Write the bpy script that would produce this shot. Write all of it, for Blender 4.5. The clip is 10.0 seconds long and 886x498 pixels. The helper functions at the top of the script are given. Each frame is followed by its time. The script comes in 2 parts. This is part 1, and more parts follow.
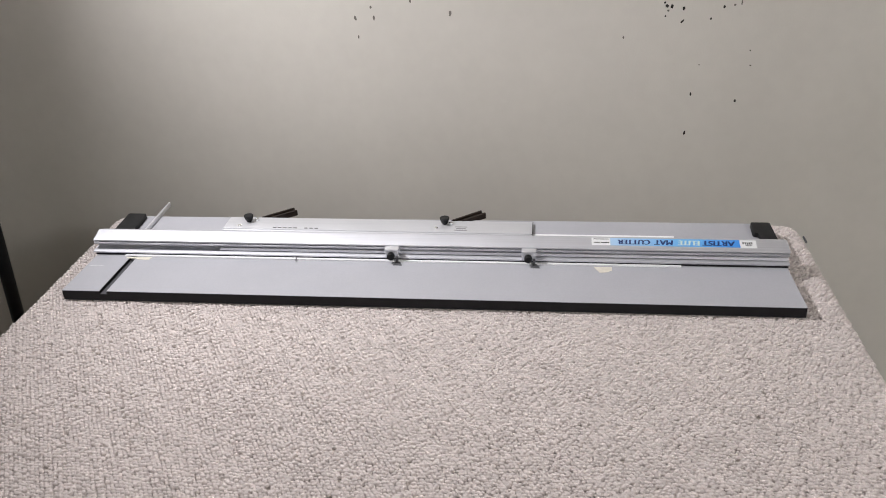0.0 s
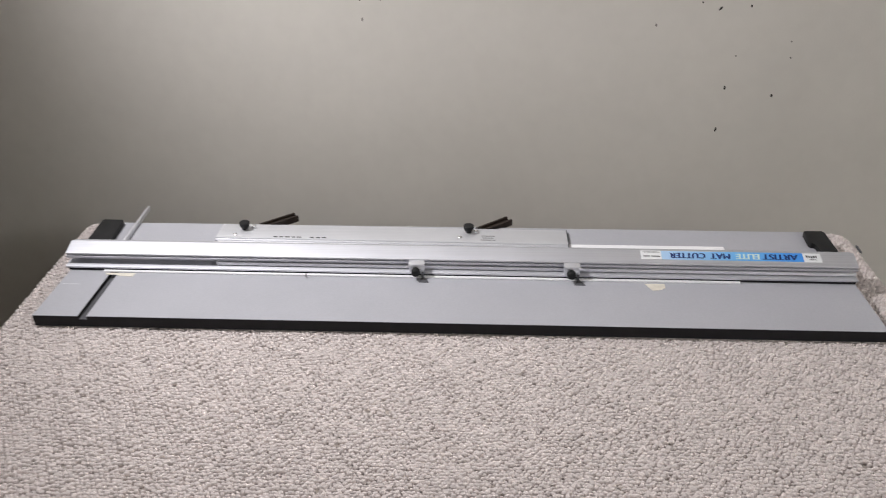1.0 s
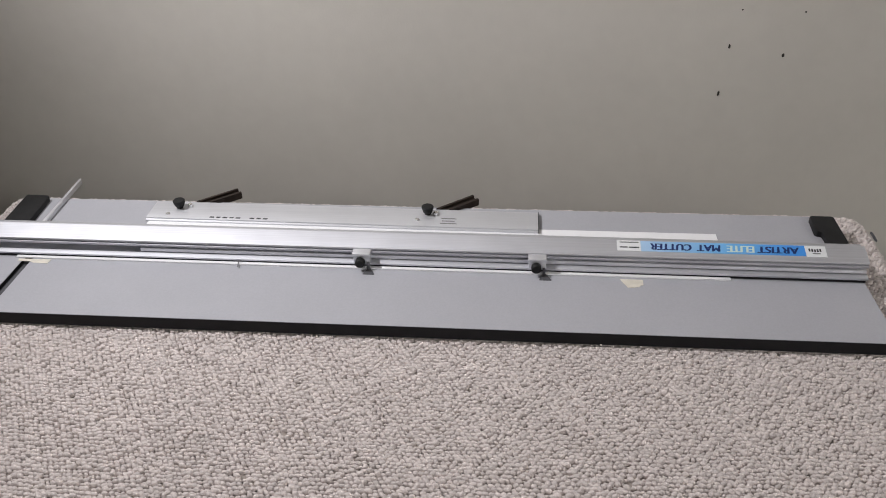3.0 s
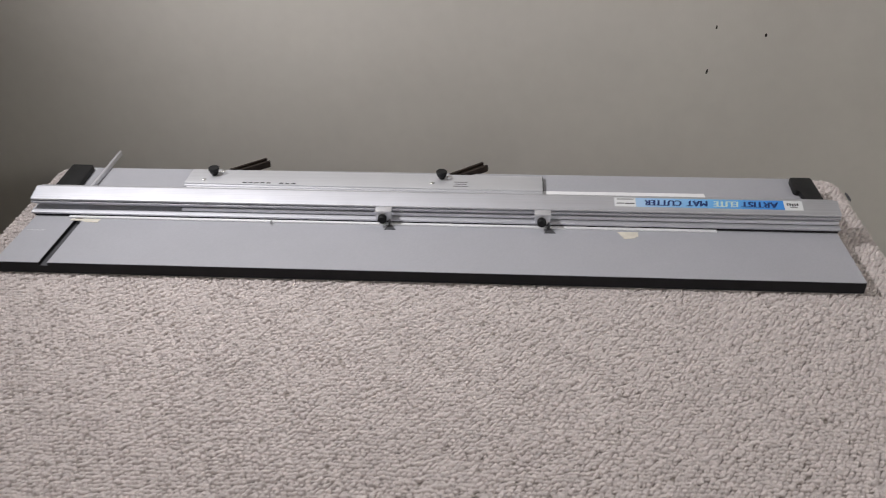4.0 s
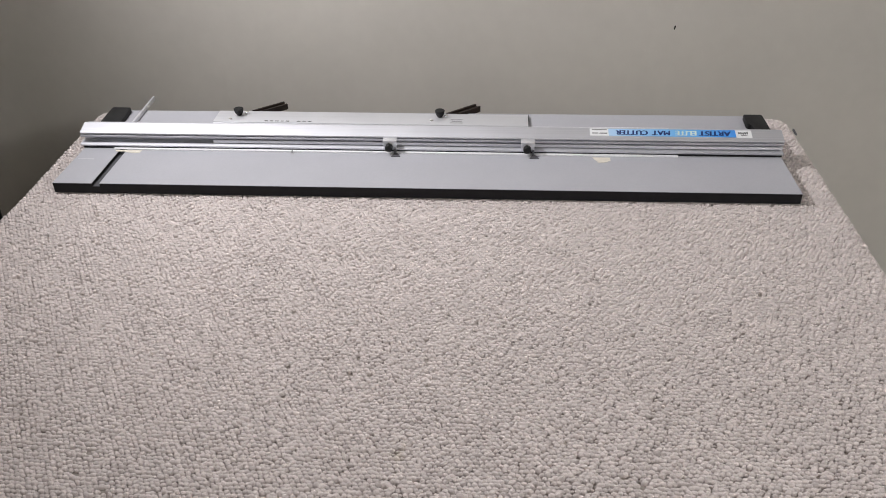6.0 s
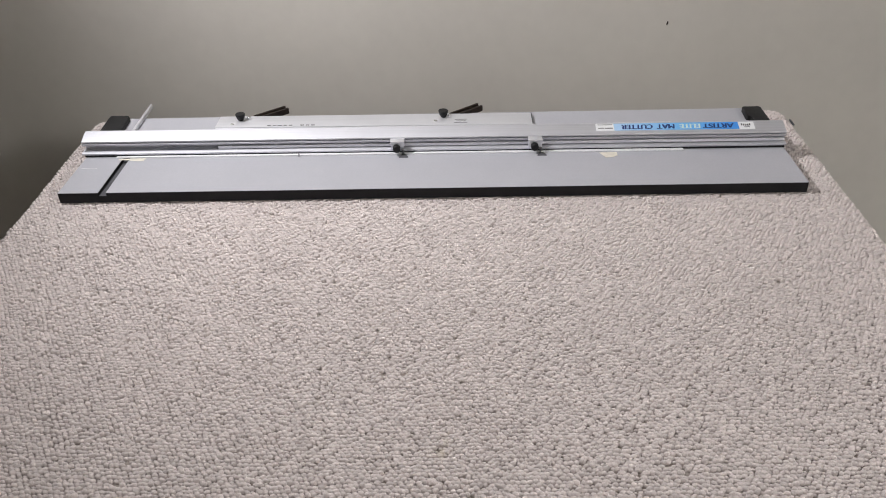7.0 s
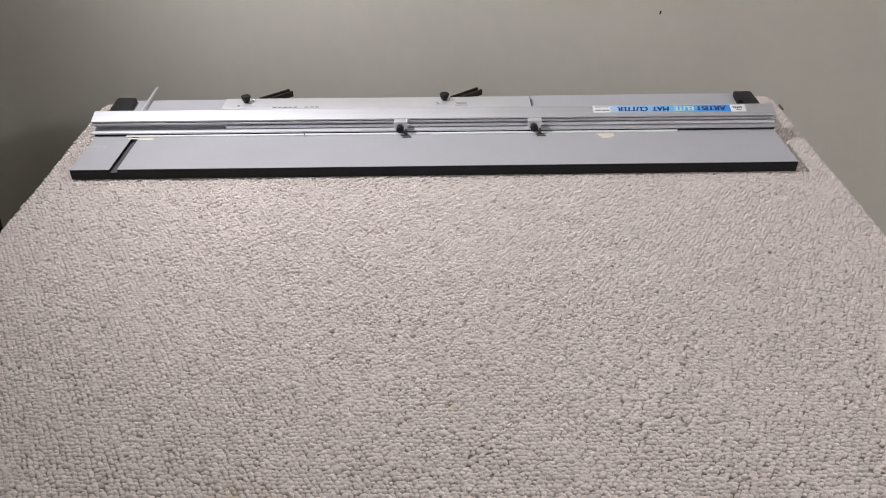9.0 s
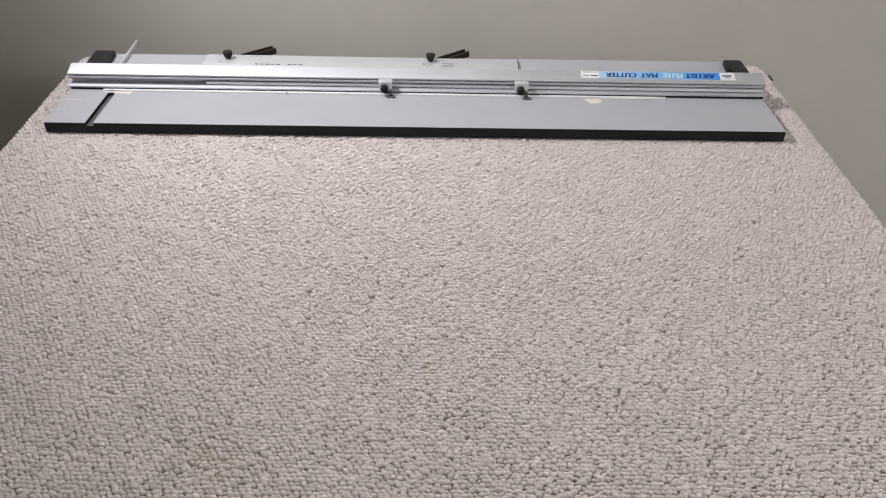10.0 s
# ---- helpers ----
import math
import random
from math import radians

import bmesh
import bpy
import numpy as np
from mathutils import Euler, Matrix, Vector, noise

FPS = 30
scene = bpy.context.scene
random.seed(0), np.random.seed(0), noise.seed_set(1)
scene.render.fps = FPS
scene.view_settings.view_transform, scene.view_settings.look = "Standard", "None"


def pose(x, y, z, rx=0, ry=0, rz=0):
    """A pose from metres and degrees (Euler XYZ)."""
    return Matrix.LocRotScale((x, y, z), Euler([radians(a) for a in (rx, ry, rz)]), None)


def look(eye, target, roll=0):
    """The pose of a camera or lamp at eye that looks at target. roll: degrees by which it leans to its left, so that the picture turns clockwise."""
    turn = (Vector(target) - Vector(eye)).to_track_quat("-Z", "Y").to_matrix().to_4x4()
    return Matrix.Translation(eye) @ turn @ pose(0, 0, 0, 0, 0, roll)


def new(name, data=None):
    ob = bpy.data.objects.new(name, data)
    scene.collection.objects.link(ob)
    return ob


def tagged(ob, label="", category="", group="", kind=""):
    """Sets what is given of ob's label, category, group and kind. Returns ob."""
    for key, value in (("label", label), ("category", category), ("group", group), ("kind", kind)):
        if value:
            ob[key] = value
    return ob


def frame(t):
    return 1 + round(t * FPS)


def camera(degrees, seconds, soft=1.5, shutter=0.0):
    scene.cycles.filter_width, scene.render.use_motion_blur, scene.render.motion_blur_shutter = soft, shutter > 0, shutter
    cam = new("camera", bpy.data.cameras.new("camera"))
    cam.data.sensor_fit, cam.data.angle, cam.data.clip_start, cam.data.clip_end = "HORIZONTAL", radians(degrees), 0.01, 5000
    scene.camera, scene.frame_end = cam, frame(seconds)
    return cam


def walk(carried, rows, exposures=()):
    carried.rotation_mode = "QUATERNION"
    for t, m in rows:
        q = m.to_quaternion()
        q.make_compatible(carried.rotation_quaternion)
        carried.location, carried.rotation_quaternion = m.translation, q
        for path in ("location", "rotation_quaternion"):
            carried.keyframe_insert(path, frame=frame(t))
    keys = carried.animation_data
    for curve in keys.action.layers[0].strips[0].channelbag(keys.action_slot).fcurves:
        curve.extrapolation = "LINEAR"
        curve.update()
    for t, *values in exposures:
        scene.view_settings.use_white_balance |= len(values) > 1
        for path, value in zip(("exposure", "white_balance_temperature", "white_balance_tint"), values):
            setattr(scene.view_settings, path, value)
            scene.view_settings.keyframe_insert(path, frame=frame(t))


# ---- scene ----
cam = camera(56.6, 10.0, soft=0.95, shutter=0.3)
PATH = [
    (0, (0.199, -1.105, 1.465), (-0.038, 0.644, 0.524), -2.7),
    (0.5, (0.106, -1.013, 1.452), (-0.062, 0.727, 0.479), -1.7),
    (1, (0.04, -0.948, 1.44), (-0.051, 0.788, 0.45), -0.6),
    (1.5, (0.031, -0.882, 1.408), (0.15, 0.817, 0.36), 2.6),
    (2, (0.082, -0.816, 1.406), (0.167, 0.905, 0.392), 1.7),
    (2.5, (0.118, -0.783, 1.408), (0.056, 0.943, 0.4), 0.4),
    (2.7, (0.127, -0.773, 1.41), (-0.022, 0.894, 0.314), -1.1),
    (3.8, (0.15, -0.873, 1.427), (-0.007, 0.781, 0.314), -1.5),
    (4, (0.124, -0.916, 1.423), (-0.025, 0.748, 0.324), -1.5),
    (4.5, (0.051, -1.025, 1.428), (-0.098, 0.641, 0.331), -1.7),
    (5, (0.034, -1.078, 1.433), (-0.121, 0.587, 0.335), -1.8),
    (5.5, (0.065, -1.109, 1.431), (-0.071, 0.553, 0.327), -1.5),
    (6, (0.127, -1.137, 1.428), (0.0, 0.52, 0.315), -1.3),
    (7.5, (0.031, -1.155, 1.423), (0.003, 0.515, 0.324), -1.9),
    (8, (0.043, -1.186, 1.435), (0.014, 0.488, 0.34), -1.8),
    (8.5, (0.039, -1.213, 1.421), (0.015, 0.46, 0.325), -1.4),
    (9, (0.029, -1.205, 1.411), (0.01, 0.464, 0.309), -1.0),
    (9.5, (0.026, -1.205, 1.399), (0.014, 0.455, 0.284), -0.6),
    (10, (0.035, -1.197, 1.393), (0.051, 0.43, 0.231), 1.0),
]
EXPOSURES = [(0, 0.16), (0.5, 0.06), (1.5, 0.0), (2.0, -0.04), (2.5, -0.16), (4.0, -0.25), (4.5, -0.13), (5.5, 0.01), (7.5, 0.08), (9.0, 0.07), (10.0, 0.13)]
walk(cam, [(t, look(eye, target, roll)) for t, eye, target, roll in PATH], EXPOSURES)

# ---------------------------------------------------------------- light
world = bpy.data.worlds.new("world")
scene.world = world
world.use_nodes = True
world.node_tree.nodes["Background"].inputs[0].default_value = (0.9, 0.95, 1.0, 1)
world.node_tree.nodes["Background"].inputs[1].default_value = 0.02

LAMP = (-0.911, 0.135, 1.989)         # bulb of the hanging spotlight
AIM = (0.452, 0.203, 0.873)
bulb = bpy.data.lights.new("spotlight_glow", "SPOT")
bulb.energy, bulb.color = 86.0, (1.0, 0.985, 1.0)
bulb.spot_size, bulb.spot_blend, bulb.shadow_soft_size = radians(110.6), 1.0, 0.035
new("spotlight_glow", bulb).matrix_world = look(LAMP, AIM)

FILL_AT = (1.90, -1.95, 2.16)          # unseen fill light, added to brighten the wall's right side
fill_lamp = bpy.data.lights.new("ceiling_light_glow", "POINT")
fill_lamp.energy, fill_lamp.color, fill_lamp.shadow_soft_size = 42.0, (0.99, 0.985, 1.0), 0.13
new("ceiling_light_glow", fill_lamp).location = FILL_AT


# ---------------------------------------------------------------- materials
def material(name, colour, rough=0.6, metal=0.0):
    m = bpy.data.materials.new(name)
    m.use_nodes = True
    p = m.node_tree.nodes["Principled BSDF"]
    p.inputs["Base Color"].default_value = (*colour, 1)
    p.inputs["Roughness"].default_value = rough
    p.inputs["Metallic"].default_value = metal
    return m, m.node_tree, p


def coords(t, scale=(1, 1, 1)):
    c = t.nodes.new("ShaderNodeTexCoord")
    m = t.nodes.new("ShaderNodeMapping")
    m.inputs["Scale"].default_value = scale
    t.links.new(c.outputs["Object"], m.inputs["Vector"])
    return m.outputs["Vector"]


def noise_of(t, vec, scale, detail=3.0, rough=0.5):
    n = t.nodes.new("ShaderNodeTexNoise")
    n.inputs["Scale"].default_value = scale
    n.inputs["Detail"].default_value = detail
    n.inputs["Roughness"].default_value = rough
    t.links.new(vec, n.inputs["Vector"])
    return n.outputs["Fac"]


def spread(t, fac, low, high, lo=0.3, hi=0.7):
    r = t.nodes.new("ShaderNodeMapRange")
    r.inputs["From Min"].default_value, r.inputs["From Max"].default_value = lo, hi
    r.inputs["To Min"].default_value, r.inputs["To Max"].default_value = low, high
    t.links.new(fac, r.inputs["Value"])
    return r.outputs["Result"]


def product(t, a, b):
    m = t.nodes.new("ShaderNodeMath")
    m.operation = "MULTIPLY"
    t.links.new(a, m.inputs[0])
    t.links.new(b, m.inputs[1])
    return m.outputs[0]


def tinted(t, p, colour, *factors):
    """Base colour times the factors."""
    f = factors[0]
    for g in factors[1:]:
        f = product(t, f, g)
    v = t.nodes.new("ShaderNodeVectorMath")
    v.operation = "SCALE"
    v.inputs[0].default_value = colour
    t.links.new(f, v.inputs["Scale"])
    t.links.new(v.outputs["Vector"], p.inputs["Base Color"])


def relief(t, p, height, strength, distance):
    b = t.nodes.new("ShaderNodeBump")
    b.inputs["Strength"].default_value = strength
    b.inputs["Distance"].default_value = distance
    t.links.new(height, b.inputs["Height"])
    t.links.new(b.outputs["Normal"], p.inputs["Normal"])


def paint_wall():
    m, t, p = material("wall_paint", (0.5, 0.47, 0.43), 0.62)
    v = coords(t)
    tinted(t, p, (0.614, 0.590, 0.547), spread(t, noise_of(t, v, 2.2, 4), 0.95, 1.05), spread(t, noise_of(t, v, 38, 3), 0.985, 1.015))
    relief(t, p, noise_of(t, v, 260, 3, 0.6), 0.22, 0.0012)
    return m


def paint_plain(name, colour, rough=0.75):
    m, t, p = material(name, colour, rough)
    v = coords(t)
    tinted(t, p, colour, spread(t, noise_of(t, v, 2.5, 4), 0.93, 1.07), spread(t, noise_of(t, v, 60, 3), 0.97, 1.03))
    relief(t, p, noise_of(t, v, 200, 3), 0.15, 0.001)
    return m


def carpet_wool():
    m, t, p = material("carpet_wool", (0.6, 0.54, 0.48), 0.75)
    v = coords(t)
    g = t.nodes.new("ShaderNodeNewGeometry")
    tinted(t, p, (0.745, 0.672, 0.655), spread(t, g.outputs["Random Per Island"], 0.90, 1.08, 0, 1),
           spread(t, noise_of(t, v, 5, 4), 0.98, 1.02), spread(t, noise_of(t, v, 900, 2), 0.9, 1.08))
    # two faint yellow stains
    clean = p.inputs["Base Color"].links[0].from_socket
    for x, y, size in ((-0.185, -0.668, 0.05), (0.03, -0.534, 0.022)):
        c = t.nodes.new("ShaderNodeVectorMath")
        c.operation = "DISTANCE"
        c.inputs[1].default_value = (x, y, 0.76)
        t.links.new(v, c.inputs[0])
        f = product(t, spread(t, c.outputs["Value"], 0.45, 0.0, 0.0, size), spread(t, noise_of(t, v, 90, 3), 0.0, 1.0, 0.4, 0.65))
        mix = t.nodes.new("ShaderNodeMix")
        mix.data_type = "RGBA"
        mix.inputs[7].default_value = (0.56, 0.47, 0.30, 1)
        t.links.new(f, mix.inputs[0])
        t.links.new(clean, mix.inputs[6])
        clean = mix.outputs[2]
    t.links.new(clean, p.inputs["Base Color"])
    relief(t, p, noise_of(t, v, 620, 3, 0.65), 0.8, 0.0016)
    p.inputs["Sheen Weight"].default_value = 0.05
    p.inputs["Specular IOR Level"].default_value = 0.4
    return m


def laminate():
    m, t, p = material("grey_laminate", (0.47, 0.47, 0.5), 0.42)
    v = coords(t)
    tinted(t, p, (0.425, 0.427, 0.466), spread(t, noise_of(t, v, 7, 4), 0.965, 1.035), spread(t, noise_of(t, v, 420, 2), 0.97, 1.03))
    r = spread(t, noise_of(t, v, 22, 5), 0.46, 0.6)
    t.links.new(r, p.inputs["Roughness"])
    p.inputs["Specular IOR Level"].default_value = 0.38
    relief(t, p, noise_of(t, v, 1500, 2), 0.12, 0.0004)
    return m


def aluminium(name, colour, rough, metal=1.0):
    m, t, p = material(name, colour, rough, metal)
    v = coords(t, (1.2, 900, 900))
    w = coords(t)
    brushed = noise_of(t, v, 1.0, 3)
    tinted(t, p, colour, spread(t, brushed, 0.93, 1.05), spread(t, noise_of(t, w, 14, 4), 0.97, 1.03))
    t.links.new(spread(t, noise_of(t, w, 24, 4), rough - 0.02, rough + 0.03), p.inputs["Roughness"])
    relief(t, p, brushed, 0.05, 0.0002)
    return m


def black_plastic(name="black_plastic", colour=(0.011, 0.011, 0.012), rough=0.6):
    m, t, p = material(name, colour, rough)
    v = coords(t)
    p.inputs["Specular IOR Level"].default_value = 0.28
    tinted(t, p, colour, spread(t, noise_of(t, v, 60, 4), 0.8, 1.25))
    relief(t, p, noise_of(t, v, 900, 2), 0.2, 0.0005)
    return m


def paper_tape():
    m, t, p = material("cream_tape", (0.72, 0.66, 0.52), 0.7)
    v = coords(t)
    tinted(t, p, (0.72, 0.675, 0.59), spread(t, noise_of(t, v, 90, 4), 0.9, 1.08))
    relief(t, p, noise_of(t, v, 300, 3), 0.4, 0.0008)
    return m


def sticker_blue():
    """Printed sky blue that grows deeper towards the white badge."""
    m, t, p = material("sticker_blue", (0.2, 0.5, 0.85), 0.33)
    c = t.nodes.new("ShaderNodeTexCoord")
    s = t.nodes.new("ShaderNodeSeparateXYZ")
    t.links.new(c.outputs["Generated"], s.inputs[0])
    r = t.nodes.new("ShaderNodeValToRGB")
    r.color_ramp.elements[0].color = (0.43, 0.62, 0.85, 1)
    r.color_ramp.elements[1].color = (0.05, 0.28, 0.78, 1)
    e = r.color_ramp.elements.new(0.52)
    e.color = (0.17, 0.47, 0.84, 1)
    t.links.new(s.outputs["X"], r.inputs["Fac"])
    t.links.new(r.outputs["Color"], p.inputs["Base Color"])
    return m


WALL = paint_wall()
CEILING = paint_plain("ceiling_paint", (0.78, 0.77, 0.74))
FLOOR = paint_plain("floor_concrete", (0.30, 0.28, 0.26))
WOOL = carpet_wool()
# backing toned below the wool, so pits between the loops look more shaded
BACKING = paint_plain("carpet_backing_darkened", (0.36, 0.32, 0.29), 0.95)
LAMINATE = laminate()
RAIL = aluminium("brushed_aluminium", (0.630, 0.633, 0.670), 0.68)
PLATE = aluminium("satin_aluminium", (0.65, 0.655, 0.69), 0.48, 0.55)
BAR = aluminium("bright_aluminium", (0.74, 0.745, 0.785), 0.45, 0.7)
BLACK = black_plastic()
# black of the board's edge, also on strips that stand in for shade
EDGE = black_plastic("black_edge_and_shade", (0.008, 0.008, 0.010), 0.6)
PAD = black_plastic("black_rubber", (0.016, 0.016, 0.017), 0.65)
GROOVE = black_plastic("dark_groove", (0.09, 0.09, 0.10), 0.6)
ARM = black_plastic("brown_black_steel", (0.026, 0.018, 0.014), 0.55)
POLE = black_plastic("black_enamel", (0.012, 0.012, 0.013), 0.42)
HOLE = black_plastic("dark_scuff", (0.03, 0.027, 0.024), 0.9)
FAINT = black_plastic("grey_scuff", (0.17, 0.155, 0.14), 0.9)
TAPE = paper_tape()
BLUE = sticker_blue()
WHITE = material("white_strip", (0.92, 0.92, 0.95), 0.30)[0]
PRINT = material("white_print", (0.80, 0.81, 0.83), 0.35)[0]
NAVY = material("navy_ink", (0.006, 0.025, 0.15), 0.4)[0]
PALE = material("pale_ink", (0.66, 0.80, 0.74), 0.4)[0]
INK = material("black_ink", (0.03, 0.03, 0.035), 0.5)[0]
GREYINK = material("grey_ink", (0.17, 0.17, 0.18), 0.5)[0]
FOOT = material("dark_steel", (0.09, 0.09, 0.10), 0.5)[0]
STEEL = material("screw_steel", (0.85, 0.85, 0.86), 0.18, 1.0)[0]


# ---------------------------------------------------------------- builders
def mesh_of(name, bm, mat, smooth=False):
    bmesh.ops.recalc_face_normals(bm, faces=bm.faces)
    me = bpy.data.meshes.new(name)
    bm.to_mesh(me)
    bm.free()
    me.materials.append(mat)
    if smooth:
        me.polygons.foreach_set("use_smooth", [True] * len(me.polygons))
        me.set_sharp_from_angle(angle=radians(40))
    return me


def thing(name, at, label, category, group=""):
    ob = new(name)
    ob.location = at
    ob.empty_display_size = 0.05
    return tagged(ob, label, category, group)


def part(name, bm, mat, parent, label="", smooth=True):
    """Links a bmesh, built in world places, as one mesh under parent."""
    ob = new(name, mesh_of(name, bm, mat, smooth))
    ob.parent = parent
    ob.matrix_parent_inverse = Matrix.Translation(-parent.location)
    return tagged(ob, label)


def box(x0, x1, y0, y1, z0, z1, bevel=0.0, seg=2):
    made = bmesh.new()
    bmesh.ops.create_cube(made, size=1.0)
    for v in made.verts:
        v.co = Vector(((x0 + x1) / 2 + v.co.x * (x1 - x0), (y0 + y1) / 2 + v.co.y * (y1 - y0), (z0 + z1) / 2 + v.co.z * (z1 - z0)))
    if bevel:
        bmesh.ops.bevel(made, geom=made.edges[:], offset=bevel, segments=seg, affect="EDGES", profile=0.5)
    return made


def prism(points, z0, z1, bevel=0.0):
    """A flat outline in x and y, drawn up from z0 to z1."""
    bm = bmesh.new()
    low = [bm.verts.new((x, y, z0)) for x, y in points]
    high = [bm.verts.new((x, y, z1)) for x, y in points]
    bm.faces.new(low[::-1])
    bm.faces.new(high)
    for i in range(len(points)):
        j = (i + 1) % len(points)
        bm.faces.new((low[i], low[j], high[j], high[i]))
    if bevel:
        bmesh.ops.bevel(bm, geom=[e for e in bm.edges if abs(e.verts[0].co.z - e.verts[1].co.z) < 1e-6 and e.verts[0].co.z > (z0 + z1) / 2],
                        offset=bevel, segments=2, affect="EDGES", profile=0.5)
    return bm


def extrusion(profile, x0, x1, bevel=0.0):
    """An outline in y and z, drawn along x."""
    bm = bmesh.new()
    a = [bm.verts.new((x0, y, z)) for y, z in profile]
    b = [bm.verts.new((x1, y, z)) for y, z in profile]
    bm.faces.new(a)
    bm.faces.new(b[::-1])
    for i in range(len(profile)):
        j = (i + 1) % len(profile)
        bm.faces.new((a[i], a[j], b[j], b[i]))
    if bevel:
        bmesh.ops.bevel(bm, geom=[e for e in bm.edges if abs(e.verts[0].co.x - e.verts[1].co.x) > 0.01], offset=bevel, segments=2, affect="EDGES", profile=0.5)
    return bm


def lathe(profile, centre, segments=24, axis=None):
    """A body of revolution: radius and height pairs about z, or about the given axis."""
    bm = bmesh.new()
    rings = []
    for r, h in profile:
        rings.append([bm.verts.new((max(r, 1e-5) * math.cos(k * math.tau / segments), max(r, 1e-5) * math.sin(k * math.tau / segments), h)) for k in range(segments)])
    for a, b in zip(rings, rings[1:]):
        for k in range(segments):
            j = (k + 1) % segments
            bm.faces.new((a[k], a[j], b[j], b[k]))
    bm.faces.new(rings[0][::-1])
    bm.faces.new(rings[-1])
    turn = Matrix.Identity(4) if axis is None else Vector(axis).to_track_quat("Z", "Y").to_matrix().to_4x4()
    bmesh.ops.transform(bm, matrix=Matrix.Translation(centre) @ turn, verts=bm.verts)
    return bm


def tube(a, b, radius, segments=24, ends=None):
    a, b = Vector(a), Vector(b)
    return lathe([(radius * 0.9, 0), (radius, 0.002), (radius, (b - a).length - 0.002), (ends or radius * 0.9, (b - a).length)], a, segments, b - a)


# ---------------------------------------------------------------- room
def setting(name, bm, mat, label, category):
    return tagged(new(name, mesh_of(name, bm, mat)), label, category, kind="structure")


WY = 0.589
X0, X1, Y0, H = -2.3, 2.3, -3.2, 2.4
wall_north = setting("wall_north", box(X0, X1, WY, WY + 0.12, 0, H), WALL, "greige painted wall with small dark scuffs and nail holes", "wall")
setting("wall_south", box(X0, X1, Y0 - 0.12, Y0, 0, H), WALL, "greige painted wall behind the viewer", "wall")
setting("wall_west", box(X0 - 0.12, X0, Y0 - 0.12, WY + 0.12, 0, H), WALL, "greige painted side wall", "wall")
setting("wall_east", box(X1, X1 + 0.12, Y0 - 0.12, WY + 0.12, 0, H), WALL, "greige painted side wall", "wall")
setting("floor", box(X0 - 0.12, X1 + 0.12, Y0 - 0.12, WY + 0.12, -0.1, 0), FLOOR, "plain grey floor under the platform", "floor")
setting("ceiling", box(X0 - 0.12, X1 + 0.12, Y0 - 0.12, WY + 0.12, H, H + 0.1), CEILING, "plain white painted ceiling", "ceiling")


def scuff(x, z, w, h, lean=0.0, mat=HOLE):
    """A small dent or scuff on the back wall, a hair proud of the paint."""
    bm = bmesh.new()
    rim = []
    for k in range(10):
        a = k * math.tau / 10
        r = 1 + 0.22 * random.uniform(-1, 1)
        u, v = w / 2 * r * math.cos(a), h / 2 * r * math.sin(a)
        rim.append(bm.verts.new((x + u * math.cos(lean) + v * math.sin(lean), WY - 0.0002, z - u * math.sin(lean) + v * math.cos(lean))))
    top = bm.verts.new((x, WY - 0.0010, z))
    for k in range(10):
        bm.faces.new((rim[k], rim[(k + 1) % 10], top))
    part("scuff", bm, mat, wall_north)


for row in ((0.4948, 0.8422, 0.0038, 0.0105, 0.12), (0.4997, 0.9269, 0.0033, 0.0075), (0.5898, 0.9117, 0.005, 0.006),
            (0.6114, 0.9852, 0.003, 0.003), (0.6075, 1.0156, 0.003, 0.003), (0.5105, 0.9882, 0.0026, 0.003),
            (0.4693, 1.0753, 0.004, 0.009, 0.7), (0.5242, 1.0802, 0.004, 0.0045), (0.4703, 1.1008, 0.005, 0.007),
            (0.4380, 1.1057, 0.006, 0.007), (0.4473, 1.1052, 0.006, 0.008), (0.4409, 1.0969, 0.004, 0.004), (0.4360, 1.0861, 0.0035, 0.004),
            (0.4331, 1.1126, 0.004, 0.005), (0.5477, 1.1028, 0.005, 0.006), (0.4419, 1.1243, 0.006, 0.006), (0.4625, 1.1273, 0.004, 0.008)):
    scuff(*row)
for row in ((-0.1910, 1.0930, 0.005, 0.012, -0.2), (-0.1518, 1.0920, 0.0045, 0.011), (-0.1871, 1.0538, 0.0035, 0.007), (-0.1567, 1.1145, 0.0045, 0.006),
            (-0.0744, 1.1253, 0.004, 0.008), (0.0069, 1.0989, 0.006, 0.012), (0.3567, 1.0450, 0.0035, 0.006), (0.5673, 1.1057, 0.004, 0.005), (0.5801, 1.1106, 0.003, 0.01)):
    scuff(*row, **({"lean": 0.0} if len(row) < 5 else {}), mat=FAINT)

# ---------------------------------------------------------------- carpeted platform
PX0, PX1, PY0, PY1, TOP, ROUND = -0.657, 0.668, -0.95, 0.331, 0.7560, 0.019
CORNER = 0.031


def flare(x, y):
    """The wrapped box widens a little towards its back corner on the pole's side."""
    return -0.020 * max(0.0, y) * min(1.0, max(0.0, x / PX0))


platform = thing("carpeted_platform", ((PX0 + PX1) / 2, (PY0 + PY1) / 2, 0), "table-high platform wrapped in cream loop-pile carpet with rounded edges", "platform")
bm = box(PX0, PX1, PY0, PY1, 0.0, TOP)
bmesh.ops.bevel(bm, geom=[e for e in bm.edges if abs(e.verts[0].co.z - e.verts[1].co.z) > 0.1], offset=CORNER, segments=6, affect="EDGES", profile=0.5)
bmesh.ops.bevel(bm, geom=[e for e in bm.edges if min(v.co.z for v in e.verts) > TOP - 1e-4 and len(e.link_faces) == 2 and abs(e.link_faces[0].normal.z - e.link_faces[1].normal.z) > 0.5],
                offset=ROUND, segments=5, affect="EDGES", profile=0.5)
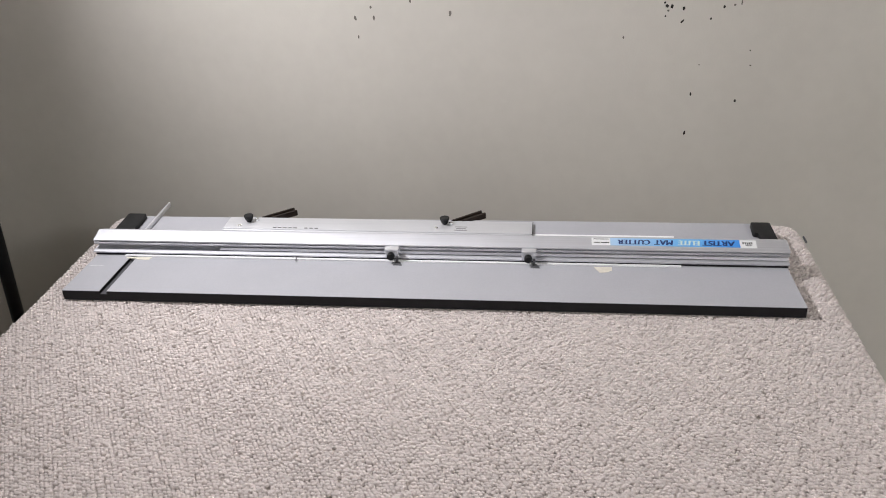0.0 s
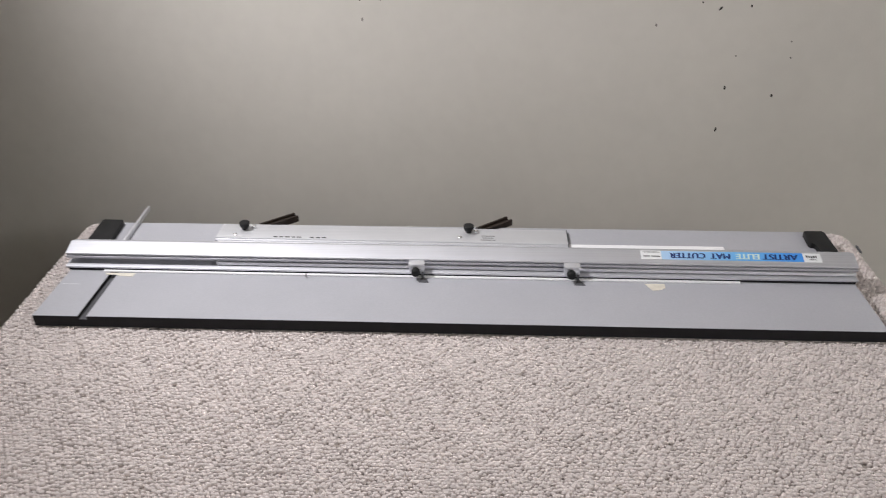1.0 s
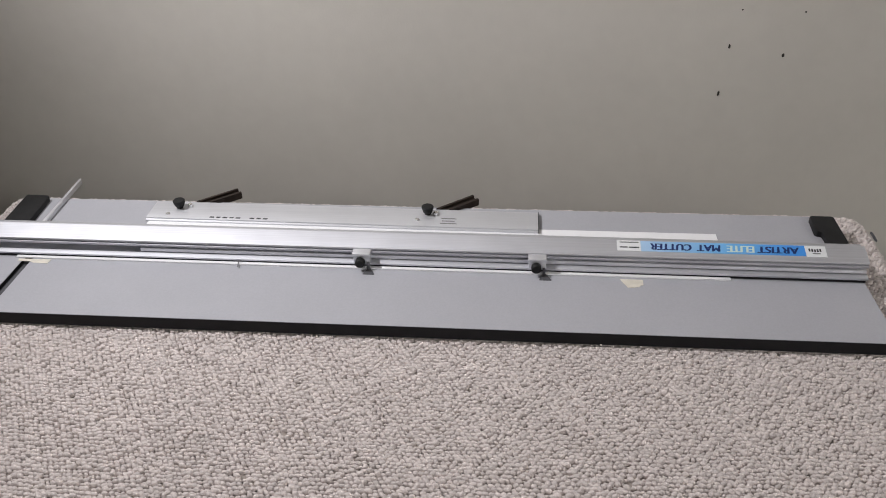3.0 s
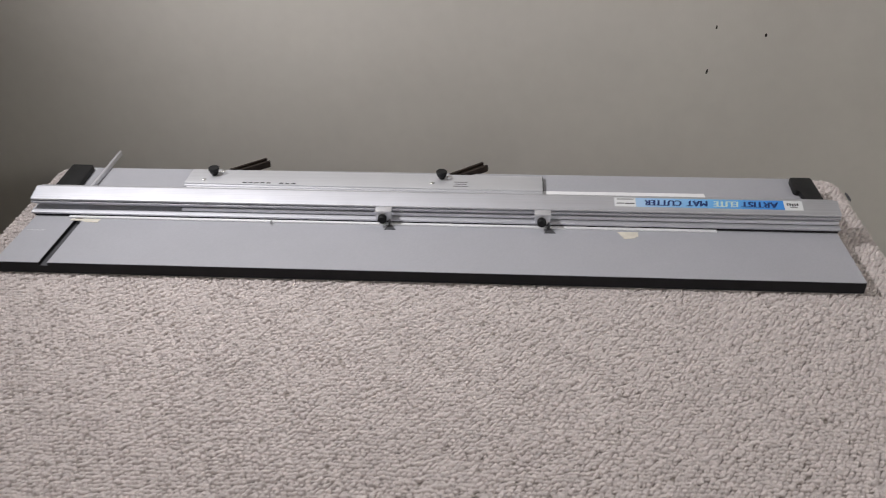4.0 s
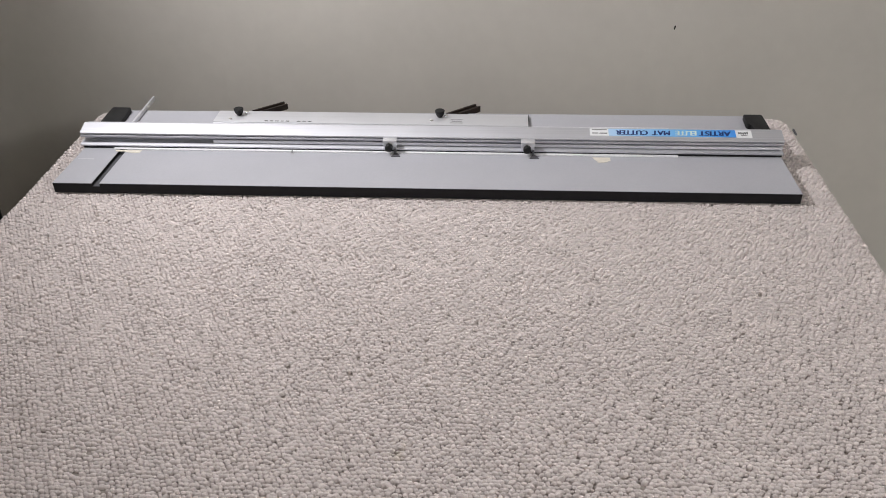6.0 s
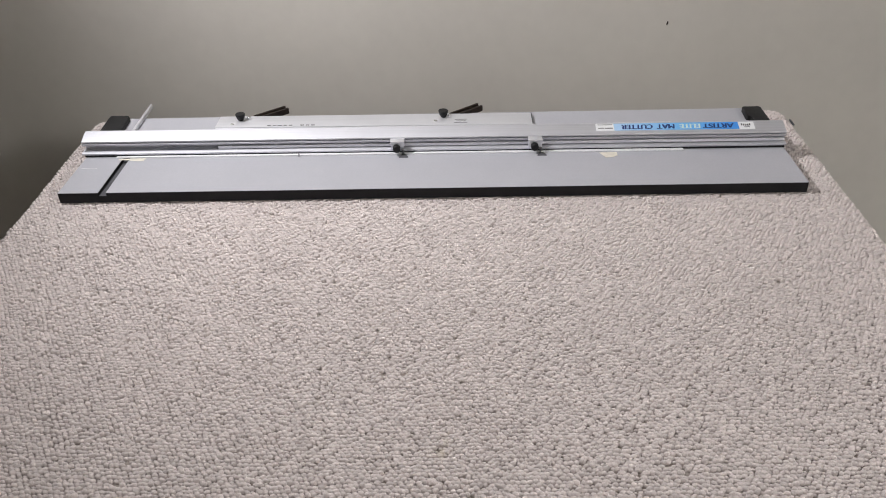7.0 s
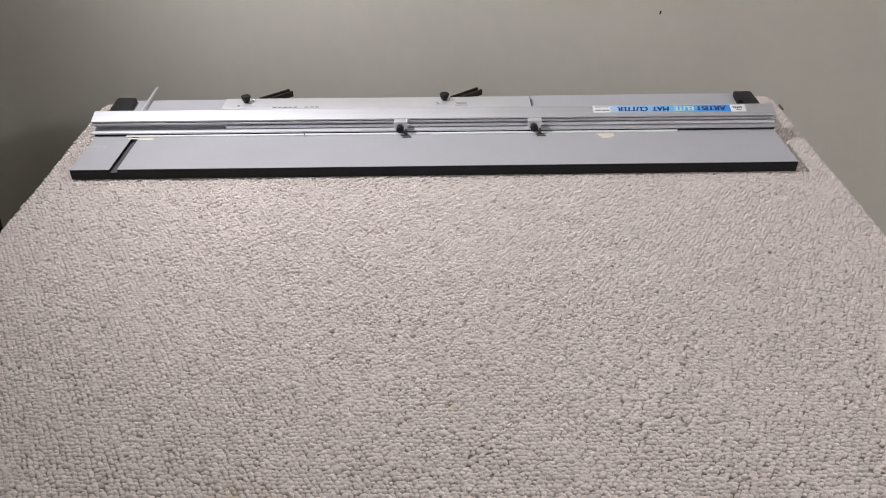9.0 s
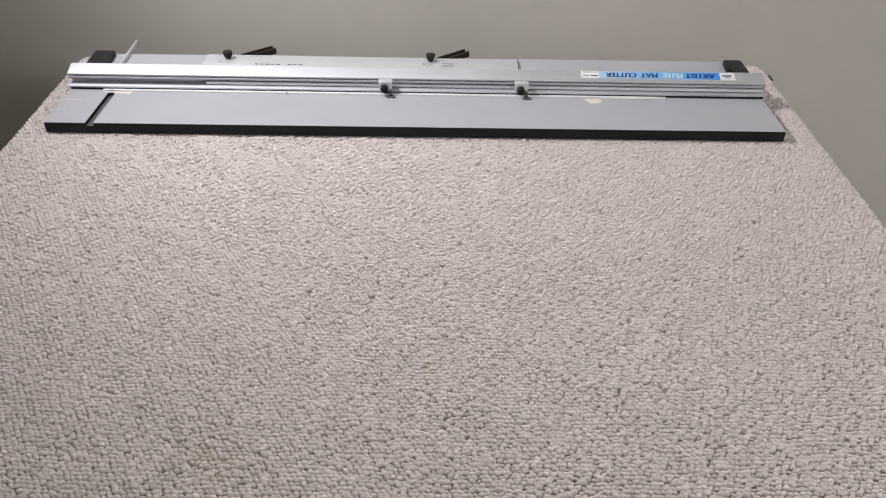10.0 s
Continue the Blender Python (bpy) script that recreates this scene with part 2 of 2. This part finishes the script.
for v in bm.verts:
    v.co.x += flare(v.co.x, v.co.y)
part("body", bm, BACKING, platform, "carpet backing stretched over a box, darkened to deepen the shade between loops")


def pile():
    """Every loop of the pile as a small bent nub, laid in wavering rows over the top and the rounded edges."""
    rng = np.random.default_rng(7)
    dx, dy, out = 0.0060, 0.0051, 0.04
    nx, ny = int((PX1 - PX0 + 2 * out) / dx), int((PY1 - PY0 + 2 * out) / dy)
    i, j = np.meshgrid(np.arange(nx), np.arange(ny))
    x = PX0 - out + (i + (0.5 * j) % 1 + np.cumsum(rng.normal(0, 0.03, (ny, 1)), 0) % 1 + rng.normal(0, 0.06, i.shape)) * dx
    y = PY0 - out + (j + rng.normal(0, 0.06, i.shape)) * dy
    y += 0.0008 * np.sin(x * 95 + np.sin(y * 31) * 1.5) + 0.0007 * np.sin(x * 41 + y * 57)
    sunk = (((i + 2 * j) % 3 == 0) & (rng.random(i.shape) < 0.65)).ravel()
    x, y = x.ravel(), y.ravel()
    keep = ~((np.abs(x) < 0.592) & (y > 0.010) & (y < 0.272)) & (rng.random(len(x)) > 0.003)
    x, y, sunk = x[keep], y[keep], sunk[keep]
    # inner rounded outline, from which the edge bends down
    r = CORNER - ROUND
    ax0, ax1, ay0, ay1 = PX0 + CORNER, PX1 - CORNER, PY0 + CORNER, PY1 - CORNER
    qx, qy = np.clip(x, ax0, ax1), np.clip(y, ay0, ay1)
    d = np.hypot(x - qx, y - qy)
    s = np.maximum(d - r, 0)
    ux, uy = (x - qx) / np.maximum(d, 1e-9), (y - qy) / np.maximum(d, 1e-9)
    a = np.minimum(s / ROUND, math.pi / 2)
    side = np.where(s > 0, r + ROUND * np.sin(a), np.minimum(d, r))
    cx, cy = qx + ux * side, qy + uy * side
    cz = TOP - 0.0007 - ROUND * (1 - np.cos(a)) - np.maximum(s - ROUND * math.pi / 2, 0)
    nrm = np.stack((ux * np.sin(a), uy * np.sin(a), np.cos(a)), 1)
    ok = cz > TOP - 0.034
    cx, cy, cz, nrm, sunk = cx[ok], cy[ok], cz[ok], nrm[ok], sunk[ok]
    cx = cx - 0.020 * np.maximum(0, cy) * np.clip(cx / PX0, 0, 1)
    n = len(cx)
    nrm = nrm + rng.normal(0, 0.14, (n, 3))
    nrm /= np.linalg.norm(nrm, axis=1)[:, None]
    yaw = rng.normal(-0.08, 0.22, n)
    t1 = np.stack((np.cos(yaw), np.sin(yaw), np.zeros(n)), 1)
    t1 -= nrm * (t1 * nrm).sum(1)[:, None]
    t1 /= np.linalg.norm(t1, axis=1)[:, None]
    t2 = np.cross(nrm, t1)
    small = np.where(sunk, rng.uniform(0.66, 0.86, n), 1.0)
    la = rng.normal(0.0043, 0.0005, n) * small
    lb = rng.normal(0.0025, 0.00025, n) * small
    lh = rng.normal(0.0054, 0.0006, n) * small
    seg = 6
    rings = ((0.72, -0.25), (1.0, 0.50), (0.74, 0.90))
    ang = np.arange(seg) * math.tau / seg
    unit = [(c * math.cos(k), c * math.sin(k), h) for c, h in rings for k in ang] + [(0.0, 0.0, 1.0)]
    unit = np.array(unit)
    verts = (np.stack((cx, cy, cz), 1)[:, None, :] + unit[None, :, 0:1] * (t1 * la[:, None])[:, None, :]
             + unit[None, :, 1:2] * (t2 * lb[:, None])[:, None, :] + unit[None, :, 2:3] * (nrm * lh[:, None])[:, None, :])
    tri = []
    for g in range(2):
        for k in range(seg):
            p, q = g * seg + k, g * seg + (k + 1) % seg
            tri += [(p, q, q + seg), (p, q + seg, p + seg)]
    tri += [(2 * seg + k, 2 * seg + (k + 1) % seg, 3 * seg) for k in range(seg)]
    tri = np.array(tri)
    per = len(unit)
    faces = (tri[None] + (np.arange(n) * per)[:, None, None]).reshape(-1)
    me = bpy.data.meshes.new("carpet_cover")
    me.vertices.add(n * per)
    me.vertices.foreach_set("co", verts.astype(np.float32).reshape(-1))
    me.loops.add(len(faces))
    me.loops.foreach_set("vertex_index", faces.astype(np.int32))
    me.polygons.add(len(faces) // 3)
    me.polygons.foreach_set("loop_start", np.arange(0, len(faces), 3, dtype=np.int32))
    me.polygons.foreach_set("use_smooth", np.ones(len(faces) // 3, dtype=bool))
    me.update(calc_edges=True)
    me.materials.append(WOOL)
    ob = new("carpet_cover", me)
    ob.parent = platform
    ob.matrix_parent_inverse = Matrix.Translation(-platform.location)
    return tagged(ob, "cream wool loop pile, nubbly and uneven", kind="stuff")


pile()
# thin dark sliver just outside the platform's right edge, near the back
part("edge_binding", prism([(0.6725, 0.274), (0.6745, 0.270), (0.6750, 0.290), (0.6730, 0.294)], 0.7485, 0.7520), GROOVE, platform, "thin dark sliver just outside the carpet's edge")

# ---------------------------------------------------------------- mat cutter
Z = 0.780
BOT = 0.7612
W = 0.6
D = 0.285
S0, S1, SD = -0.534, -0.521, 0.0065      # groove across the board
cutter = thing("mat_cutter", (0, D / 2, BOT), "long grey mat cutting board with an aluminium rail, lying on carpet", "mat cutter")

base = part("base_board", extrusion([(0.0012, BOT), (0, BOT + 0.0012), (0, Z - SD), (D, Z - SD), (D, BOT + 0.0012), (D - 0.0012, BOT)], -W, W), EDGE, cutter, "black-edged board core", smooth=False)
part("groove_bed", box(S0, S1, 0.0004, 0.1298, Z - SD, Z - SD + 0.0008), GROOVE, base, "grey bottom of the groove", smooth=False)
part("board_slab", box(-W, S0, 0, D, Z - SD, Z - 0.0008), EDGE, base, smooth=False)
part("board_slab", box(S1, W, 0, D, Z - SD, Z - 0.0008), EDGE, base, smooth=False)
part("board_slab", box(S0, S1, 0.130, D, Z - SD, Z - 0.0008), EDGE, base, smooth=False)
part("top_panel", prism([(-W, 0), (S0, 0), (S0, 0.130), (S1, 0.130), (S1, 0), (W, 0), (W, D), (-W, D)], Z - 0.0008, Z, 0.0003), LAMINATE, cutter, "light grey laminate facing with a cut groove", smooth=False)

RX0, RX1 = -0.606, 0.603
# rail: foot lip, two grooves, sloping top and a crest at the back
profile = [(0.121, 0.7840), (0.1205, 0.7868), (0.1275, 0.7880), (0.1420, 0.7884),
           (0.1420, 0.7966), (0.1292, 0.7972), (0.1284, 0.8008), (0.1358, 0.8014), (0.1358, 0.8025), (0.1292, 0.8034), (0.1298, 0.8054),
           (0.1555, 0.8134), (0.1571, 0.8135), (0.1586, 0.8122), (0.1592, 0.8085), (0.1700, 0.8080), (0.1712, 0.7860), (0.1650, 0.7840)]
rail = part("rail", extrusion(profile, RX0, RX1, 0.00025), RAIL, cutter, "brushed aluminium straightedge rail with ribbed front")
# black filler set forward under the rail to paint the gap's shade
part("rail_support", box(RX0 + 0.004, RX1 - 0.002, 0.1222, 0.166, Z, 0.7841), EDGE, rail, "black filler standing in for the shade under the rail", smooth=False)
part("guide_strip", box(-0.368, RX1 - 0.001, 0.1284, 0.1420, 0.7897, 0.7947, 0.0004), BAR, rail, "bright strip in the lower groove")
part("slip_sheet", box(-0.395, 0.432, 0.1660, 0.2292, Z, Z + 0.0010, 0.0003), WHITE, cutter, "white slip sheet under the rail", smooth=False)
part("front_strip", box(-0.545, 0.430, 0.1160, 0.1213, Z, 0.7822, 0.0004), WHITE, cutter, "thin white strip along the foot of the rail")
part("tick_mark", prism([(-0.2285, 0.121), (-0.2270, 0.121), (-0.2245, 0.108), (-0.2265, 0.108)], 0.7825, 0.7829), GREYINK, cutter, "small dark tick")
part("scratch", box(-0.594, -0.566, 0.0842, 0.0849, Z, Z + 0.0002), PRINT, cutter, "pale scratch on the laminate", smooth=False)

# end brackets of the rail
part("end_bracket", prism([(-0.6045, 0.166), (-0.5645, 0.166), (-0.5725, 0.275), (-0.5750, 0.279), (-0.6075, 0.280), (-0.6100, 0.277)], Z, 0.7890, 0.0012), PAD, cutter, "matt black end bracket")
notch = [(0.5770, 0.226), (0.5757, 0.2295), (0.5705, 0.2305), (0.5685, 0.234)]
part("end_bracket", prism([(0.5795, 0.166), (0.6040, 0.166), (0.6045, 0.270), (0.6015, 0.273), (0.5730, 0.273), (0.5710, 0.270)] + notch[::-1], Z, 0.7890, 0.0012), PAD, cutter, "matt black end bracket with a notched side")
part("squaring_bar", prism([(-0.5475, 0.168), (-0.5430, 0.168), (-0.5475, 0.333), (-0.5495, 0.336), (-0.5515, 0.333)], Z + 0.0004, Z + 0.0080, 0.0006), BAR, cutter, "slim silver bar jutting out behind the board")

# stops that ride on the rail
for x in (-0.0565, 0.1785):
    stop = part("stop_block", box(x - 0.0112, x + 0.0112, 0.1180, 0.1335, 0.7872, 0.8000, 0.0008), BAR, cutter, "small aluminium stop on the rail")
    part("stop_cap", box(x - 0.0120, x + 0.0120, 0.1160, 0.1345, 0.8001, 0.8040, 0.0007), BAR, stop, "folded top of the stop")
    part("stop_knob", lathe([(0.0058, 0), (0.0066, 0.0010), (0.0066, 0.0078), (0.0054, 0.0092)], (x - 0.0012, 0.1180, 0.7922), 12, (0, -1, 0)), BLACK, stop, "black thumb screw")
    part("stop_stem", box(x + 0.0075, x + 0.0110, 0.1130, 0.1178, 0.7802, 0.7900, 0.0004), FOOT, stop, "dark upright of the foot")
    part("stop_foot", prism([(x + 0.0030, 0.1035), (x + 0.0190, 0.1035), (x + 0.0150, 0.1110), (x + 0.0122, 0.1165), (x + 0.0075, 0.1165), (x + 0.0072, 0.1115)], Z, Z + 0.0016, 0.0003), FOOT, stop, "dark splayed foot")

# mat guide behind the rail
GX0, GX1, GT = -0.399, 0.182, 0.7856
B = Z + 0.0011
guide = part("guide_plate", extrusion([(0.2175, B), (0.2175, GT - 0.0026), (0.2205, GT - 0.0022), (0.2210, GT), (0.2682, GT), (0.2690, GT - 0.0008), (0.2690, B)], GX0, GX1, 0.0002), PLATE, cutter, "satin aluminium mat guide bar")
# black sliver that draws the shadow line beside the guide's end
part("end_stop", box(GX1 + 0.0004, GX1 + 0.0012, 0.2170, 0.2694, B, GT - 0.0002), EDGE, guide, "thin black strip drawn for the shadow line at the guide's end", smooth=False)
for x, y in ((-0.357, 0.2510), (0.0200, 0.2552)):
    part("guide_knob", lathe([(0.0048, 0), (0.0052, 0.0022), (0.0068, 0.0036), (0.0088, 0.0100), (0.0090, 0.0122), (0.0080, 0.0132)], (x, y, GT), 22), BLACK, guide, "black flared clamping knob")
for x, y, tall in ((-0.369, 0.2313, 0.0), (-0.342, 0.2545, 0.0036), (0.0060, 0.2369, 0.0), (0.0320, 0.2525, 0.0036)):
    part("screw", lathe([(0.0034, 0), (0.0034, 0.0010 + tall), (0.0026, 0.0018 + tall), (0.0010, 0.0022 + tall)], (x, y, GT), 14), STEEL, guide, "bright screw head")


def channel(tip, turn):
    """A black U-shaped arm that sticks out from under the guide, behind the board."""
    w, l, h, t, f = 0.0080, 0.085, 0.0108, 0.0036, 0.0070
    prof = [(-w, 0), (w, 0), (w, h), (w - t, h), (w - t, f), (-w + t, f), (-w + t, h), (-w, h)]
    bm = bmesh.new()
    a = [bm.verts.new((-l, y, z)) for y, z in prof]
    b = [bm.verts.new((0.0, y, z)) for y, z in prof]
    bm.faces.new(a)
    bm.faces.new(b[::-1])
    for i in range(len(prof)):
        j = (i + 1) % len(prof)
        bm.faces.new((a[i], a[j], b[j], b[i]))
    bmesh.ops.transform(bm, matrix=Matrix.Translation(tip) @ Matrix.Rotation(turn, 4, "Z"), verts=bm.verts)
    bmesh.ops.bisect_plane(bm, geom=bm.verts[:] + bm.edges[:] + bm.faces[:], plane_co=(0, 0.2695, 0), plane_no=(0, -1, 0), clear_outer=True)
    bmesh.ops.holes_fill(bm, edges=[e for e in bm.edges if e.is_boundary])
    return bm


for x, y in ((-0.2810, 0.3062), (0.0885, 0.3072)):
    part("guide_arm", channel((x, y, 0.7760), radians(40)), ARM, guide, "black channel arm sticking out behind")

# printing on the guide
x = -0.303
for w in (0.0075, 0.0065, 0.0080, 0.0065, 0.0075, 0.0, 0.0075, 0.0070, 0.0075):
    if w:
        part("printed_mark", box(x, x + w * 0.9, 0.2246, 0.2278, GT, GT + 0.00025), INK, guide, "dark worn lettering", smooth=False)
    x += (w or 0.008) + 0.0028
for k, (a, b) in enumerate(((0.041, 0.063), (0.043, 0.061), (0.040, 0.064))):
    y = 0.2430 - 0.0068 * k
    part("printed_mark", box(a, b, y - 0.0010, y + 0.0010, GT, GT + 0.00025), GREYINK, guide, "small grey printed line", smooth=False)

# ---- sticker on the sloping top of the rail
P0, P1 = Vector((0, 0.1298, 0.8054)), Vector((0, 0.1555, 0.8134))
UP = (P1 - P0).normalized()
OUT = Vector((0, -UP.z, UP.y))


def on_slope(x, v, lift):
    """A place on the sloping face: x along the rail, v from its lower edge up to the crest (0 to 1)."""
    p = P0.lerp(P1, v) + OUT * lift
    return Vector((x, p.y, p.z))


def sticker(x0, x1, v0, v1, lift, thick):
    bm = bmesh.new()
    low = [bm.verts.new(on_slope(x, v, lift)) for x, v in ((x0, v0), (x1, v0), (x1, v1), (x0, v1))]
    high = [bm.verts.new(on_slope(x, v, lift + thick)) for x, v in ((x0, v0), (x1, v0), (x1, v1), (x0, v1))]
    bm.faces.new(low[::-1])
    bm.faces.new(high)
    for i in range(4):
        j = (i + 1) % 4
        bm.faces.new((low[i], low[j], high[j], high[i]))
    return bm


label = part("sticker", sticker(0.3145, 0.5256, 0.31, 0.955, 0.0001, 0.0003), BLUE, cutter, "sky blue printed sticker", smooth=False)
badge = part("sticker_badge", sticker(0.5257, 0.5520, 0.28, 0.945, 0.0001, 0.0004), PRINT, cutter, "white badge with a plain dark emblem", smooth=False)
note = part("sticker_end", sticker(0.2835, 0.3144, 0.31, 0.965, 0.0001, 0.0004), PRINT, cutter, "white end of the sticker with small print", smooth=False)
for k in range(5):
    part("emblem", sticker(0.5300 + 0.0034 * k, 0.5322 + 0.0034 * k, 0.56 + 0.02 * abs(k - 2), 0.74 + 0.02 * abs(k - 2), 0.0005, 0.0002), INK, badge, smooth=False)
part("emblem", sticker(0.5340, 0.5440, 0.44, 0.50, 0.0005, 0.0002), GREYINK, badge, smooth=False)
part("small_print", sticker(0.2990, 0.3120, 0.50, 0.57, 0.0005, 0.0002), INK, note, smooth=False)
part("small_print", sticker(0.2870, 0.2970, 0.50, 0.58, 0.0005, 0.0002), GREYINK, note, smooth=False)
part("small_print", sticker(0.2870, 0.3120, 0.82, 0.88, 0.0005, 0.0002), GREYINK, note, smooth=False)


def lettering(word, xa, xb, v0, v1, mat):
    """A word that stands on its head on the slope, from xb (its start) to xa."""
    cu = bpy.data.curves.new("lettering", "FONT")
    cu.body, cu.size, cu.shear = word, 1.0, 0.12
    tmp = bpy.data.objects.new("lettering", cu)
    scene.collection.objects.link(tmp)
    bpy.context.view_layer.update()
    me = bpy.data.meshes.new_from_object(tmp.evaluated_get(bpy.context.evaluated_depsgraph_get()))
    bpy.data.objects.remove(tmp)
    xs = [v.co.x for v in me.vertices]
    ys = [v.co.y for v in me.vertices]
    for v in me.vertices:
        fx = (v.co.x - min(xs)) / (max(xs) - min(xs))
        fy = (v.co.y - min(ys)) / (max(ys) - min(ys))
        v.co = on_slope(xb + (xa - xb) * fx, v1 + (v0 - v1) * fy, 0.00055)
    bm = bmesh.new()
    bm.from_mesh(me)
    for weight in range(2):
        for v in me.vertices:
            v.co += Vector((0.0007, 0, 0)) + OUT * 0.00006
        bm.from_mesh(me)
    bpy.data.meshes.remove(me)
    return part("lettering", bm, mat, label, smooth=False)


lettering("ARTIST", 0.4640, 0.5170, 0.42, 0.82, NAVY)
lettering("ELITE", 0.4250, 0.4602, 0.42, 0.82, PALE)
lettering("CUTTER", 0.3270, 0.3790, 0.42, 0.82, NAVY)
lettering("MAT", 0.3865, 0.4165, 0.42, 0.82, NAVY)


# the rail lies a hair askew on its board
for ob in [o for o in cutter.children if o.name.split(".")[0] in ("rail", "front_strip", "sticker", "sticker_badge", "sticker_end", "stop_block", "tick_mark")]:
    for o in (ob, *ob.children_recursive):
        for v in o.data.vertices:
            v.co.y += 0.0036 * (0.6 - v.co.x)
# and the guide bar is clamped a little more askew
for o in (guide, *guide.children_recursive):
    for v in o.data.vertices:
        v.co.y += 0.0120 * (GX1 - v.co.x)

# ---------------------------------------------------------------- scraps of tape
def tape(points, label_text):
    bm = prism(points, Z, Z + 0.0005)
    at = Vector((sum(p[0] for p in points) / len(points), sum(p[1] for p in points) / len(points), Z))
    bmesh.ops.translate(bm, verts=bm.verts, vec=-at)
    ob = new("masking_tape", mesh_of("masking_tape", bm, TAPE))
    ob.location = at
    return tagged(ob, label_text, "tape", "tape scraps")


tape([(0.2870, 0.1128), (0.3165, 0.1128), (0.3160, 0.1010), (0.3125, 0.1000), (0.3100, 0.0965), (0.2955, 0.0940), (0.2930, 0.1000), (0.2905, 0.1040)], "torn scrap of cream masking tape on the grey board")
tape([(-0.5400, 0.1180), (-0.4930, 0.1180), (-0.4945, 0.1085), (-0.5150, 0.1095), (-0.5220, 0.1125), (-0.5390, 0.1130)], "strip of yellowed masking tape beside the groove")

# ---------------------------------------------------------------- black pole
def pole_x(z):
    return -0.986 + 0.058 * (z - 0.7)


LY = 0.376
stand = thing("floor_stand", (pole_x(0), LY, 0), "slightly leaning black metal stand pole beside the carpeted platform", "stand")
part("base_plate", lathe([(0.12, 0), (0.125, 0.006), (0.118, 0.018), (0.03, 0.026), (0.016, 0.04)], (pole_x(0), LY, 0), 40), POLE, stand)
part("pole", tube((pole_x(0.03) - 0.001, LY, 0.03), (pole_x(1.25) - 0.001, LY, 1.25), 0.0144), POLE, stand, "black enamelled pole")
part("collar", tube((pole_x(0.856), LY, 0.856), (pole_x(0.875), LY, 0.875), 0.0181), POLE, stand)

# ---------------------------------------------------------------- hanging spotlight
axis = (Vector(AIM) - Vector(LAMP)).normalized()
back = Vector(LAMP) - axis * 0.075
spot = thing("ceiling_spotlight", (back.x, back.y, H), "small black ceiling spotlight tilted towards the platform", "spotlight")
part("ceiling_plate", lathe([(0.05, 0), (0.05, 0.012), (0.045, 0.016)], (back.x, back.y, H - 0.016), 32), POLE, spot)
part("stem", tube((back.x, back.y, H - 0.014), back - axis * 0.012, 0.007), POLE, spot)
bm = bmesh.new()
rings = []
for r, h in ((0.022, -0.02), (0.030, 0.0), (0.050, 0.03), (0.074, 0.078), (0.072, 0.078), (0.048, 0.031), (0.028, 0.003)):
    rings.append([bm.verts.new((r * math.cos(k * math.tau / 32), r * math.sin(k * math.tau / 32), h)) for k in range(32)])
for a, b in zip(rings, rings[1:]):
    for k in range(32):
        bm.faces.new((a[k], a[(k + 1) % 32], b[(k + 1) % 32], b[k]))
bm.faces.new(rings[-1])
bm.faces.new(rings[0])
bmesh.ops.transform(bm, matrix=Matrix.Translation(back) @ axis.to_track_quat("Z", "Y").to_matrix().to_4x4(), verts=bm.verts)
part("shade", bm, POLE, spot, "black metal reflector shade")

# ---------------------------------------------------------------- fitting added for the fill light
light = thing("ceiling_light", (FILL_AT[0], FILL_AT[1], H), "added white ceiling fitting on a short stem for the unseen fill light", "ceiling light")
part("ceiling_plate", lathe([(0.07, 0), (0.07, 0.012), (0.06, 0.018)], (FILL_AT[0], FILL_AT[1], H - 0.018), 32), CEILING, light)
part("stem", tube((FILL_AT[0], FILL_AT[1], H - 0.016), (FILL_AT[0], FILL_AT[1], FILL_AT[2] + 0.14), 0.010), CEILING, light)
